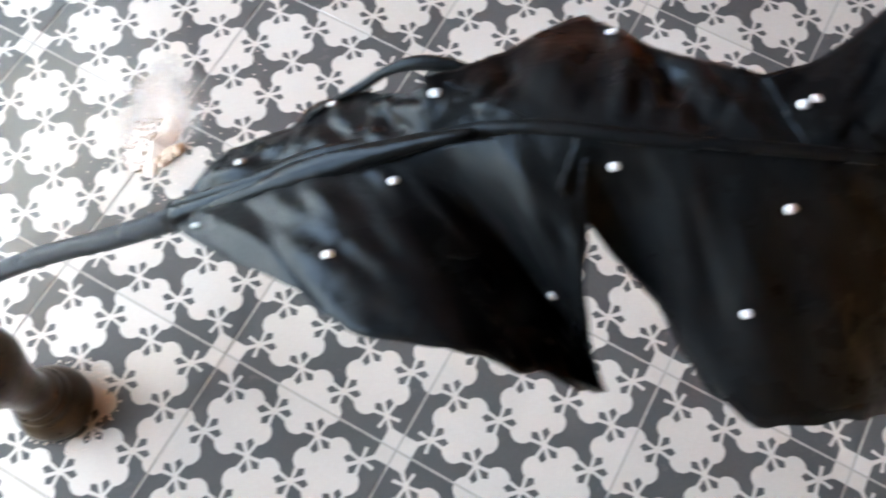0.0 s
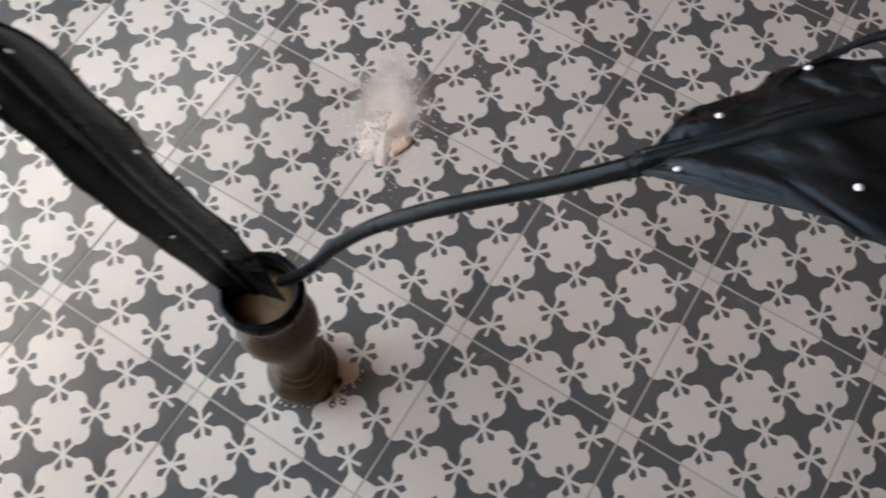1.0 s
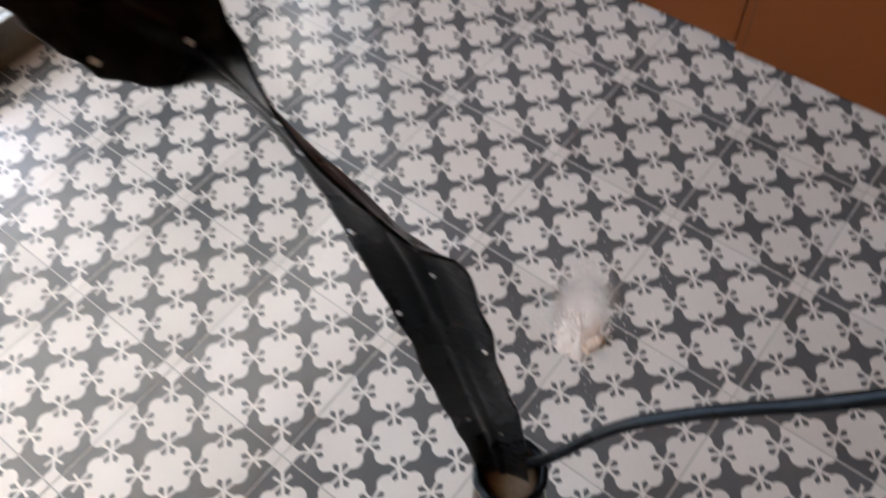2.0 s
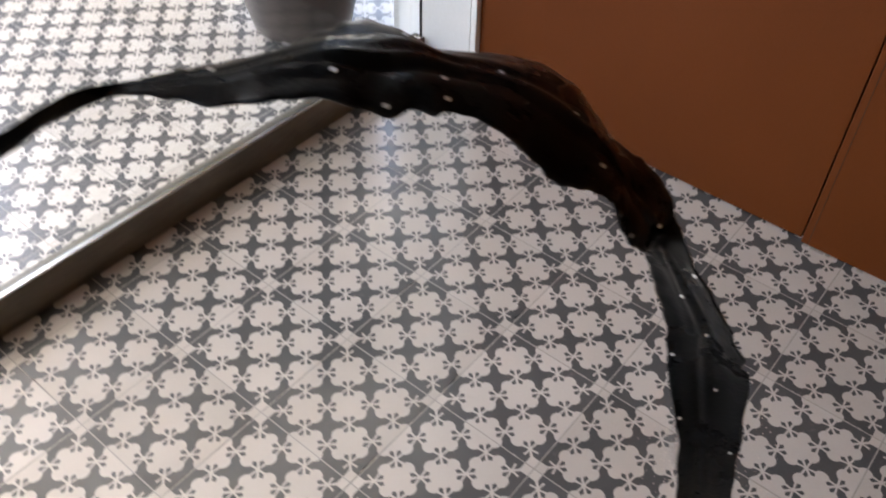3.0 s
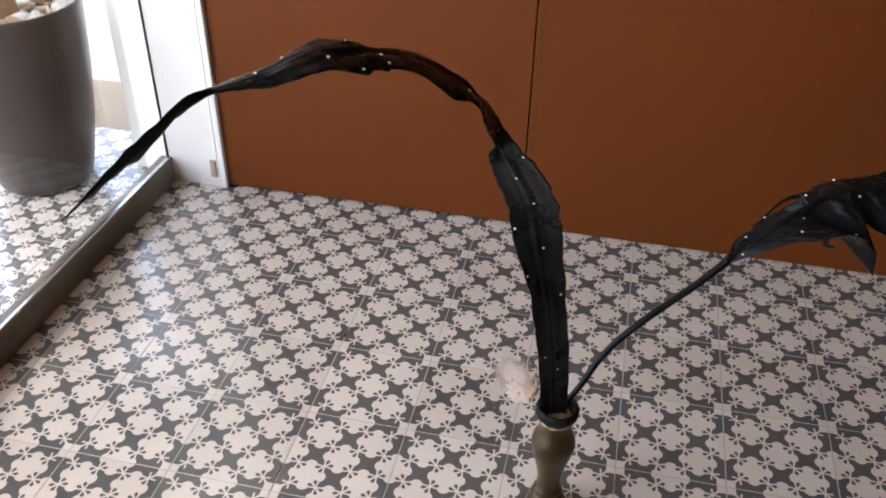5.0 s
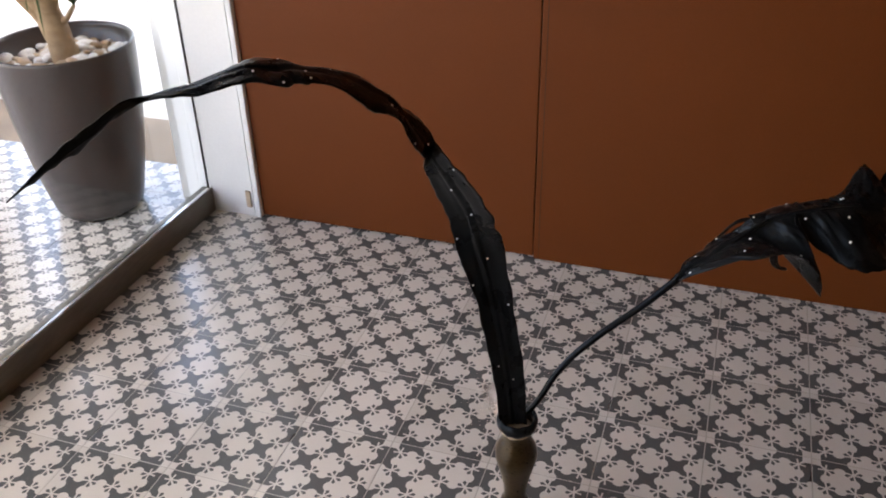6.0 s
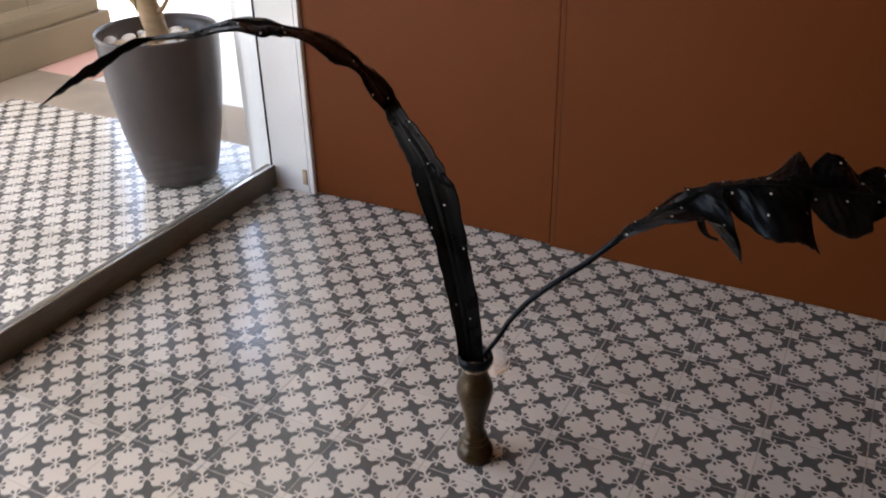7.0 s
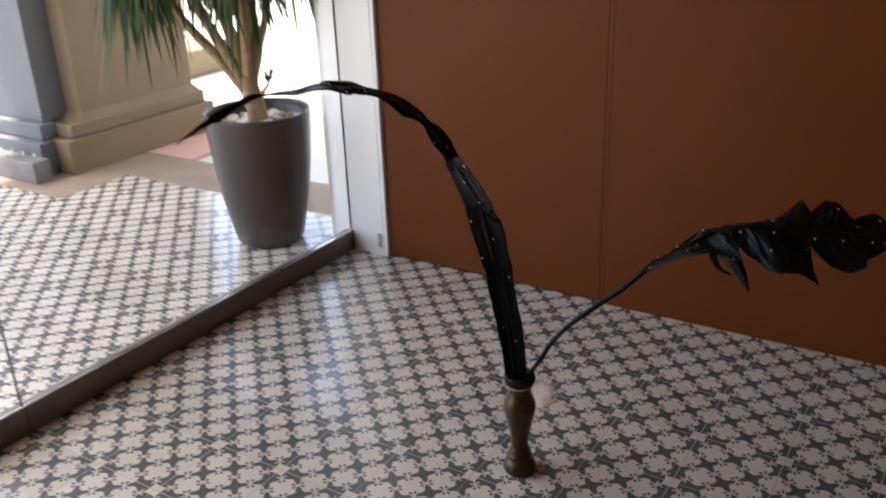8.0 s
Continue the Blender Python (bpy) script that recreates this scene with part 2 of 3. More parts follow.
def tube(points, radii, sides=12, bm=None, wobble=0.0):
    bm = bm or bmesh.new()
    pts = [Vector(p) for p in points]
    rings, ref = [], Vector((0.3, 0.9, 0.2))
    for i, p in enumerate(pts):
        d = (pts[min(i + 1, len(pts) - 1)] - pts[max(i - 1, 0)]).normalized()
        a = d.cross(ref).normalized()
        b = d.cross(a)
        ring = []
        for k in range(sides):
            w = math.tau * k / sides
            r = radii[i] * (1 + wobble * noise.noise(p * 25 + Vector((math.cos(w), math.sin(w), 0)) * 1.5))
            ring.append(bm.verts.new(p + a * (r * math.cos(w)) + b * (r * math.sin(w))))
        rings.append(ring)
    for p, q in zip(rings, rings[1:]):
        for k in range(sides):
            bm.faces.new((p[k], p[(k + 1) % sides], q[(k + 1) % sides], q[k]))
    bm.faces.new(rings[0][::-1])
    bm.faces.new(rings[-1])
    bmesh.ops.recalc_face_normals(bm, faces=bm.faces)
    return bm


def sheet(rows, bm=None):
    """A grid mesh from rows of points, with UVs along (u) and across (v)."""
    bm = bm or bmesh.new()
    uvl = bm.loops.layers.uv.verify()
    grid = [[bm.verts.new(p) for p in row] for row in rows]
    n, k = len(grid) - 1, len(grid[0]) - 1
    for i in range(n):
        for j in range(k):
            f = bm.faces.new((grid[i][j], grid[i + 1][j], grid[i + 1][j + 1], grid[i][j + 1]))
            for loop, (a, b) in zip(f.loops, ((i, j), (i + 1, j), (i + 1, j + 1), (i, j + 1))):
                loop[uvl].uv = (a / n, b / k)
    return bm


def thicken(ob, metres, offset=0.0):
    md = ob.modifiers.new("thickness", "SOLIDIFY")
    md.thickness, md.offset = metres, offset
    return ob


# ---- room: walls, sill, glazing ----
ROOM_X, ROOM_Y, HIGH = 2.3, -4.2, 2.8


def structure(name, bm, material, label, category, smooth=False):
    return tagged(part(name, bm, material, smooth=smooth), label, category, kind="structure")


wall = structure("wall_north", box((-1.40, 0.800, 0), (ROOM_X + 0.2, 0.98, HIGH)), PLASTER, "plastered wall behind brown-orange painted panels", "wall")
part("panel", box((-1.1025, 0.760, 0.006), (-0.2940, 0.800, 2.45), 0.002), ORANGE, wall, "brown-orange satin painted panel with a dark gap below")
part("panel", box((-0.2900, 0.752, 0.003), (ROOM_X, 0.800, 2.45), 0.002), ORANGE, wall, "wide brown-orange satin painted panel")
part("groove", box((-0.2766, 0.7512, 0.003), (-0.2756, 0.7528, 2.45)), GAP, wall, "fine dark groove in the panel")
part("gap", box((-1.106, 0.775, -0.002), (-0.28, 0.7995, 2.45)), GAP, wall, "dark gap between the panels")
bm = bmesh.new()
rnd = random.Random(4)
for k in range(150):
    x0 = -0.285 + k * 0.0155
    if rnd.random() < 0.8:
        box((x0, 0.7485 - rnd.random() * 0.0015, 0), (x0 + 0.006 + rnd.random() * 0.0095, 0.7535, 0.001 + rnd.random() * 0.0024), bm=bm)
part("caulk", bm, GROUT, wall, "broken whitish caulk bead at the foot of the panel")

# unseen ceiling, coloured dark to cut fill and its reflection in the leaves
LOW_BOUNCE_PAINT = plain("low_bounce_plaster", (0.10, 0.082, 0.064), (0.13, 0.108, 0.086), 2, 0.85, fine=40)
# saturated ochre on unseen walls; its bounce stands in for warm indoor light
WARM_BOUNCE_PAINT = plain("warm_bounce_plaster", (0.38, 0.175, 0.050), (0.45, 0.215, 0.066), 2, 0.8, fine=40)
structure("wall_south", box((-1.4, ROOM_Y - 0.2, 0), (ROOM_X + 0.2, ROOM_Y, HIGH)), WARM_BOUNCE_PAINT, "plain unseen wall, ochre to add warm bounced light", "wall")
structure("wall_east", box((ROOM_X, ROOM_Y, 0), (ROOM_X + 0.2, 0.80, HIGH)), WARM_BOUNCE_PAINT, "plain unseen wall, ochre to add warm bounced light", "wall")
structure("ceiling", box((-1.4, ROOM_Y - 0.2, HIGH), (ROOM_X + 0.2, 0.98, HIGH + 0.2)), LOW_BOUNCE_PAINT, "plain unseen ceiling, darkened to cut bounced light", "ceiling")
# added band lowers the window head so floor light falls off faster inwards
structure("wall_west", box((-1.36, -2.7, 1.95), (-1.24, 0.752, HIGH)), WARM_BOUNCE_PAINT, "unseen band added to cut high light through the window", "wall")
# added wall closes the unseen window end, stopping oblique light along the sill
structure("wall_west_end", box((-1.40, ROOM_Y, 0), (-1.24, -2.7, HIGH)), WARM_BOUNCE_PAINT, "unseen wall added to block oblique window light", "wall")

# white post where glazing and panels meet
post = tagged(new("post"), "white painted wooden window post in the corner", "post", kind="structure")
part("board", box((-1.268, 0.752, 0.0), (-1.118, 0.80, 2.55), 0.002), WHITE, post)
part("bead", box((-1.118, 0.746, 0.0), (-1.1035, 0.80, 2.55), 0.003), WHITE, post)
part("inner_bead", box((-1.1265, 0.7495, 0.0), (-1.1235, 0.7535, 2.55), 0.001), WHITE, post)
part("outer_board", box((-1.340, 0.752, 0.0), (-1.302, 0.98, 2.55), 0.002), WHITE, post)
part("rebate", box((-1.302, 0.7525, 0.0), (-1.2735, 0.98, 2.55)), WHITE, post)
part("gasket", box((-1.2733, 0.7495, 0.0757), (-1.2682, 0.7600, 2.55)), GAP, post, "dark gasket line along the glass edge")
part("latch_plate", box((-1.146, 0.7465, 0.03), (-1.131, 0.7525, 0.082), 0.0015), CLAY, post, "small tan metal latch plate")

sill = tagged(new("window_sill"), "low worn grey steel sill under the shop window", "sill", kind="structure")
for y0, y1 in ((-0.598, 0.752), (-2.7, -0.602)):
    part("sill_section", box((-1.290, y0, 0.0), (-1.258, y1, 0.0755), 0.002), SILL, sill)
    part("channel", box((-1.2690, y0 + 0.001, 0.0745), (-1.2600, y1, 0.0785), 0.0012), ALU, sill, "bright aluminium glazing channel")
window = tagged(new("window_1"), "tall frameless shop window panes above a low sill", "window", kind="structure")
for y0, y1 in ((-0.5985, 0.757), (-2.7, -0.6015)):
    pane = part("pane", box((-1.279, y0, 0.0757), (-1.2700, y1, 1.95)), GLASS, window)
    pane.visible_shadow = False
part("silicone_joint", box((-1.2788, -0.6012, 0.0757), (-1.2702, -0.5988, 1.95)), GAP, window, "dark silicone joint between panes")


# ---- outside ----
# unseen; its edges are set by how much sun and sky the porch gets
structure("porch_shade_ceiling", box((-4.7, -1.6, 3.4), (ROOM_X + 0.2, 3.2, 3.6)), PLASTER, "plain unseen ceiling that shades the porch from sun and sky", "ceiling")
# added unseen block, darkens the pillar's +x faces by hiding the sky there
structure("wall_sky_blocker", box((-1.36, 0.986, -0.02), (ROOM_X + 0.2, 9.0, 3.39)), PLASTER, "plain unseen block added to keep sky light off the pillar", "wall")
structure("ground", box((-90, -90, -0.30), (90, 90, -0.020)), STREET, "pale street paving reaching the horizon", "ground")
structure("pavement", box((-5.2, 0.985, -0.019), (-1.36, 1.30, 0.0005), 0.003), STONE, "buff stone border along the tiled porch", "paving")
structure("pavement_side", box((-5.2, 0.60, -0.019), (-2.80, 0.984, 0.0003), 0.003), STONE, "buff stone border round the pillar foot", "paving")
structure("pavement_red", box((-5.2, 1.304, -0.019), (-2.72, 1.89, -0.001), 0.003), RED_PAVE, "pinkish red paving beyond the stone border", "paving")
structure("kerb", box((-4.75, 1.9, -0.02), (-4.31, 3.35, 0.17), 0.02), BEIGE, "low buff kerb wall beyond the street paving", "kerb")



def pillar():
    p = thing("pillar", "beige painted square pillar with stepped plinth and blue-grey return", "pillar", kind="structure")
    part("shaft", box((-3.95, 0.985, 0.27), (-3.075, 1.70, 3.4), 0.006), BEIGE, p)
    part("plinth", box((-4.05, 0.850, 0.0), (-3.025, 1.79, 0.165), 0.008), BEIGE, p)
    part("plinth_step", box((-4.0, 0.895, 0.165), (-3.045, 1.75, 0.235), 0.012), BEIGE, p)
    part("moulding", moulding_strip(), BEIGE, p)
    part("pilaster", box((-4.6, 0.845, 0.245), (-3.185, 0.9845, 3.4), 0.004), BLUEGREY, p, "blue-grey painted pilaster on the pillar")
    part("pilaster_plinth", box((-4.6, 0.766, 0.0), (-3.125, 0.849, 0.165), 0.008), BLUEGREY, p, "blue-grey pilaster foot")
    part("pilaster_step", box((-4.6, 0.805, 0.165), (-3.155, 0.894, 0.245), 0.01), BLUEGREY, p, "blue-grey pilaster moulding")
    return p


def moulding_strip():
    """A sloping moulding between plinth and shaft."""
    bm = bmesh.new()
    lo, hi = [(-3.98, 0.935), (-3.055, 0.935), (-3.055, 1.73), (-3.98, 1.73)], [(-3.95, 0.985), (-3.075, 0.985), (-3.075, 1.70), (-3.95, 1.70)]
    a = [bm.verts.new((x, y, 0.235)) for x, y in lo]
    b = [bm.verts.new((x, y, 0.272)) for x, y in hi]
    for i in range(4):
        bm.faces.new((a[i], a[(i + 1) % 4], b[(i + 1) % 4], b[i]))
    bm.faces.new(a[::-1])
    bm.faces.new(b)
    return bm


pillar()

bar = thing("door_stop_bar", "low grey metal bar with short upright pins", "bar")
part("body", box((-4.4, 0.674, 0.0), (-3.067, 0.763, 0.105), 0.006), BLOCK, bar)
for k in range(8):
    part("pin", lathe([(0.0, 0.0), (0.004, 0.0), (0.004, 0.03), (0.0, 0.034)], 8, centre=(-3.11 - k * 0.085, 0.719, 0.105)), ALU, bar, "thin bright metal pin")


# ---- potted plant ----
POT_AT = Vector((-1.612, 0.686, 0.0))


def plant():
    pot = thing("plant_pot", "tall tapered taupe-grey plastic plant pot", "plant pot", POT_AT)
    prof = [(0.0, 0.002), (0.103, 0.002), (0.117, 0.007), (0.126, 0.020), (0.138, 0.07), (0.160, 0.18), (0.178, 0.31), (0.188, 0.43), (0.192, 0.495), (0.193, 0.503), (0.190, 0.507), (0.185, 0.505), (0.183, 0.495), (0.178, 0.43), (0.0, 0.425)]
    part("body", lathe(prof, 72), POT, pot, smooth=True)
    part("soil", lathe([(0.0, 0.452), (0.09, 0.45), (0.179, 0.445), (0.179, 0.43)], 48), SOIL, pot, "dark potting soil", smooth=True)
    rp = random.Random(8)
    stones = thing("pebbles", "white and tan rounded pebbles on the soil of the pot", "pebbles", (POT_AT.x, POT_AT.y, 0.45), kind="stuff")
    bm = bmesh.new()
    for k in range(150):
        a, r = rp.random() * math.tau, 0.165 * math.sqrt(rp.random())
        if r < 0.05:
            continue
        size = 0.010 + 0.012 * rp.random() ** 2
        m = pose(r * math.cos(a), r * math.sin(a), size * 0.45, rp.uniform(-25, 25), rp.uniform(-25, 25), rp.random() * 360) @ Matrix.Diagonal((size * 1.35, size, size * 0.7, 1))
        bmesh.ops.create_icosphere(bm, subdivisions=2, radius=1.0, matrix=m)
    st = part("pebble_layer", bm, pebble_mat(), stones, smooth=True)
    st["kind"] = "stuff"
    tree = thing("dracaena", "potted dracaena with ringed tan canes and drooping green strap leaves", "plant", (POT_AT.x, POT_AT.y, 0.45))
    root = Vector((0.0, 0.0, 0.0))
    fork = Vector((-0.02, 0.0, 0.12))
    part("trunk", tube([spline([root - Vector((0, 0, 0.02)), root + Vector((0, 0, 0.05)), fork, fork + Vector((-0.01, 0, 0.06))], s) for s in np.linspace(0, 1, 14)], list(np.linspace(0.036, 0.034, 14)), 18, wobble=0.12), BARK, tree, smooth=True)
    heads = []
    for k, (dx, dy, h, r) in enumerate(((-0.31, -0.20, 0.64, 0.017), (-0.21, -0.15, 0.70, 0.019), (-0.13, -0.05, 0.76, 0.018), (-0.02, 0.0, 0.73, 0.022), (0.03, 0.05, 0.80, 0.018), (-0.24, 0.0, 0.77, 0.015), (0.11, 0.10, 0.73, 0.015), (0.06, -0.06, 0.70, 0.014))):
        end = Vector((dx, dy, h))
        mid = fork.lerp(end, 0.5) + Vector((dx * 0.05, dy * 0.1, 0.0))
        part("cane", tube([spline([fork + Vector((0, 0, -0.03)), fork.lerp(mid, 0.45), mid, end], s) for s in np.linspace(0, 1, 22)], list(np.linspace(r * 1.2, r * 0.8, 22)), 12, wobble=0.2), BARK, tree, smooth=True)
        heads.append(end)
    part("shoot", tube([fork + Vector((0.02, 0, -0.02)), fork + Vector((0.05, 0.01, 0.0)), fork + Vector((0.075, 0.02, 0.035))], [0.010, 0.008, 0.006], 8), BARK, tree, "short side shoot", smooth=True)
    bm = bmesh.new()
    for hd in [*heads, fork + Vector((0.075, 0.02, 0.035))]:
        small = hd.z < 0.3
        for k in range(14 if small else 330):
            a = rp.random() * math.tau
            ln = (0.075 if small else 0.25) * rp.uniform(0.6, 1.25)
            lift = rp.uniform(0.5, 1.3) if small else rp.uniform(-0.5, 1.1)
            out = Vector((math.cos(a), math.sin(a), 0))
            side = Vector((-math.sin(a), math.cos(a), 0))
            wide = 0.0068 * rp.uniform(0.7, 1.3) * (0.5 if small else 1)
            start = hd + Vector((0, 0, rp.uniform(-0.05, 0.16) if not small else 0))
            left, right, mids = [], [], []
            for s in np.linspace(0, 1, 8):
                p = start + out * (ln * 0.62 * s) + Vector((0, 0, ln * (lift * s - (0.5 if small else 1.2) * s * s)))
                w = wide * (1 - s) ** 0.45 * (0.6 + 0.9 * min(1, s * 4))
                left.append(bm.verts.new(p - side * w + Vector((0, 0, w * 0.5))))
                mids.append(bm.verts.new(p))
                right.append(bm.verts.new(p + side * w + Vector((0, 0, w * 0.5))))
            for i in range(7):
                bm.faces.new((left[i], left[i + 1], mids[i + 1], mids[i]))
                bm.faces.new((mids[i], mids[i + 1], right[i + 1], right[i]))
    part("crown", bm, FOLIAGE, tree, "drooping narrow green strap leaves", smooth=True)


def pebble_mat():
    m = Mat("mixed_pebbles")
    isl = m.t.nodes.new("ShaderNodeNewGeometry").outputs["Random Per Island"]
    m.set(Base_Color=m.mix(m.math("MULTIPLY", m.noise(50, 4), 0.5), m.ramp(isl, [(0.1, (0.30, 0.17, 0.07)), (0.35, (0.50, 0.36, 0.20)), (0.55, (0.75, 0.71, 0.64)), (0.9, (0.82, 0.80, 0.76))]), (0.45, 0.38, 0.30)), Roughness=0.5)
    m.bump(m.noise(90, 4), 0.3, 0.001)
    return m.m


plant()


# ---- leaf sculpture ----
BASE = Vector((-0.116, -0.124, 0.0))
sculpture = thing("leaf_sculpture", "dark sculpture of two waxed black leaves in a turned bronze foot", "sculpture", BASE)


def rel(p):
    return Vector(p) - BASE


foot_prof = [(0.0, 0.0), (0.033, 0.0), (0.0365, 0.004), (0.0375, 0.012), (0.036, 0.022), (0.030, 0.032), (0.0245, 0.037), (0.0265, 0.040), (0.0285, 0.044), (0.0265, 0.048), (0.0225, 0.051), (0.0240, 0.054), (0.0245, 0.058), (0.0215, 0.062), (0.0195, 0.067), (0.0195, 0.078), (0.0212, 0.098), (0.0262, 0.122), (0.0322, 0.146), (0.0358, 0.162), (0.0364, 0.173), (0.0345, 0.185), (0.0300, 0.195), (0.0265, 0.203), (0.0250, 0.211), (0.0248, 0.221), (0.0265, 0.229), (0.0292, 0.234), (0.0318, 0.238), (0.0332, 0.243), (0.0329, 0.249), (0.0310, 0.2515), (0.0290, 0.250), (0.0278, 0.243), (0.0275, 0.228), (0.0, 0.225)]
part("turned_foot", lathe(foot_prof, 64), BRONZE, sculpture, "turned bronze-brown baluster foot", smooth=True)
bm = lathe([(0.0, 0.232), (0.010, 0.233), (0.019, 0.2315), (0.0274, 0.228), (0.0274, 0.224)], 32)
for v in bm.verts:
    v.co.z += 0.002 * noise.noise(v.co * 120)
collar = []
for a in np.linspace(0, math.tau, 97):
    c, d = math.cos(a), math.sin(a)
    tear = noise.noise(Vector((c * 2.2, d * 2.2, 4)))
    collar.append([Vector((c * r, d * r, z)) for r, z in ((0.0305, 0.231 + 0.005 * tear), (0.0340 + 0.0016 * tear, 0.2375 + 0.003 * tear), (0.0346 + 0.0014 * tear, 0.245), (0.0330 + 0.001 * tear, 0.2525 + 0.002 * tear), (0.0295, 0.2535 + 0.003 * tear), (0.0282, 0.250 - 0.002 * tear), (0.0272, 0.240))])
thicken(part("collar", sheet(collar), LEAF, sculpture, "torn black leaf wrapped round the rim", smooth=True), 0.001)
part("filler", bm, CLAY, sculpture, "tan dry filler inside the cup", smooth=True)


def stud(parent, p, n, r=0.0014):
    bm = bmesh.new()
    q = Vector(n).to_track_quat("Z", "Y").to_matrix().to_4x4()
    bmesh.ops.create_icosphere(bm, subdivisions=2, radius=1.0, matrix=Matrix.Translation(rel(p) + Vector(n) * r * 0.3) @ q @ Matrix.Diagonal((r, r, r * 0.6, 1)))
    return part("stud", bm, STUD, parent, "tiny white pearl stud", smooth=True)


# the long strap leaf: knots of its two edge curves, from the foot over the arch to the tip
STRAP_UP = [(-0.1002, -0.1169, 0.2315), (-0.1084, -0.1213, 0.3492), (-0.1191, -0.134, 0.4499), (-0.1312, -0.1408, 0.5342), (-0.1385, -0.1516, 0.6017), (-0.1441, -0.1825, 0.6529), (-0.1557, -0.2011, 0.6971), (-0.1752, -0.2105, 0.7308), (-0.1989, -0.2081, 0.7535), (-0.219, -0.1997, 0.7717), (-0.2331, -0.1965, 0.7904), (-0.244, -0.2035, 0.8083), (-0.256, -0.2134, 0.822), (-0.2713, -0.2192, 0.831), (-0.2916, -0.2128, 0.8388), (-0.3148, -0.2103, 0.8534), (-0.3409, -0.2251, 0.8681), (-0.3641, -0.253, 0.8772), (-0.3824, -0.2813, 0.8861), (-0.3979, -0.299, 0.9034), (-0.4119, -0.3174, 0.9103), (-0.4249, -0.3387, 0.9078), (-0.4365, -0.3653, 0.9025), (-0.4469, -0.3934, 0.9038), (-0.4564, -0.4203, 0.9076), (-0.4653, -0.4485, 0.9097), (-0.4783, -0.4803, 0.9133), (-0.4911, -0.5187, 0.9012), (-0.509, -0.5542, 0.8852), (-0.5276, -0.5851, 0.8637), (-0.5425, -0.604, 0.8465)]
STRAP_LOW = [(-0.1411, -0.137, 0.2299), (-0.1494, -0.1535, 0.3426), (-0.161, -0.1659, 0.44), (-0.1778, -0.1721, 0.5209), (-0.1991, -0.1751, 0.5854), (-0.2097, -0.1797, 0.6391), (-0.2218, -0.1857, 0.6785), (-0.2335, -0.1932, 0.7102), (-0.2376, -0.2038, 0.7346), (-0.2314, -0.2188, 0.7528), (-0.2245, -0.2372, 0.7679), (-0.2255, -0.2551, 0.786), (-0.2318, -0.2692, 0.8094), (-0.2375, -0.2795, 0.8354), (-0.2471, -0.2946, 0.8503), (-0.2613, -0.31, 0.8584), (-0.2752, -0.3178, 0.873), (-0.2921, -0.3243, 0.888), (-0.3117, -0.3357, 0.8981), (-0.3271, -0.3538, 0.9027), (-0.3407, -0.3759, 0.905), (-0.3607, -0.3919, 0.9146), (-0.3843, -0.4123, 0.9161), (-0.4092, -0.4319, 0.9103), (-0.4356, -0.4445, 0.9094), (-0.4614, -0.4591, 0.9081), (-0.4837, -0.4897, 0.8969), (-0.4978, -0.5256, 0.8805), (-0.514, -0.5575, 0.8682), (-0.5297, -0.5853, 0.8574), (-0.5435, -0.604, 0.8455)]


def strap_point(s, q):
    """A point of the strap: s from foot to tip, q from one edge (-1) to the other (1)."""
    a, b = Vector(spline(STRAP_UP, s)), Vector(spline(STRAP_LOW, s))
    mid = (a + b) / 2
    e = 0.006
    way = Vector(spline(STRAP_UP, s + e)) + Vector(spline(STRAP_LOW, s + e)) - Vector(spline(STRAP_UP, s - e)) - Vector(spline(STRAP_LOW, s - e))
    half = (b - a) / 2
    w = half.length
    up = way.cross(half)
    up = up.normalized() if up.length > 1e-9 else Vector((0, 0, 1))
    body = 1 - q * q
    turn = min(1.0, max(0.0, (s - 0.12) / 0.4))
    arch = (-0.20 + 0.42 * turn * turn * (3 - 2 * turn)) * w * body
    rib = 0.0020 * math.exp(-((q - 0.1) / 0.10) ** 2) - 0.0012 * math.exp(-((abs(q - 0.1) - 0.2) / 0.08) ** 2)
    pleat = 0.0045 * noise.noise(Vector((s * 14, q * 2.0, 5))) + 0.0005 * noise.noise(Vector((s * 40, q * 3, 1)))
    wid = min(1.0, (w / 0.034) ** 2)
    edge = 1 + (0.14 + 0.90 * max(0.0, s - 0.76) / 0.24) * noise.noise(Vector((s * 60, 3.0 if q > 0 else 9.0, 0))) * q * q
    return mid + half * (q * edge) + up * (arch + (rib + pleat * (0.35 + 0.65 * body)) * wid)

STRAP_STUDS = [(0.725, -0.83), (0.776, -0.23), (0.697, 0.48), (0.633, -0.53), (0.563, -0.08), (0.614, 0.45), (0.614, 0.82), (0.662, 0.88), (0.5, -0.08), (0.443, -0.88), (0.382, 0.88), (0.217, 0.15), (0.252, -0.82), (0.175, 0.0), (0.15, 0.88), (0.122, -0.18), (0.106, 0.88), (0.082, -0.75), (0.042, 0.53), (0.03, -0.3), (0.86, 0.2), (0.95, 0.4), (0.46, 0.5), (0.335, 0.1)]


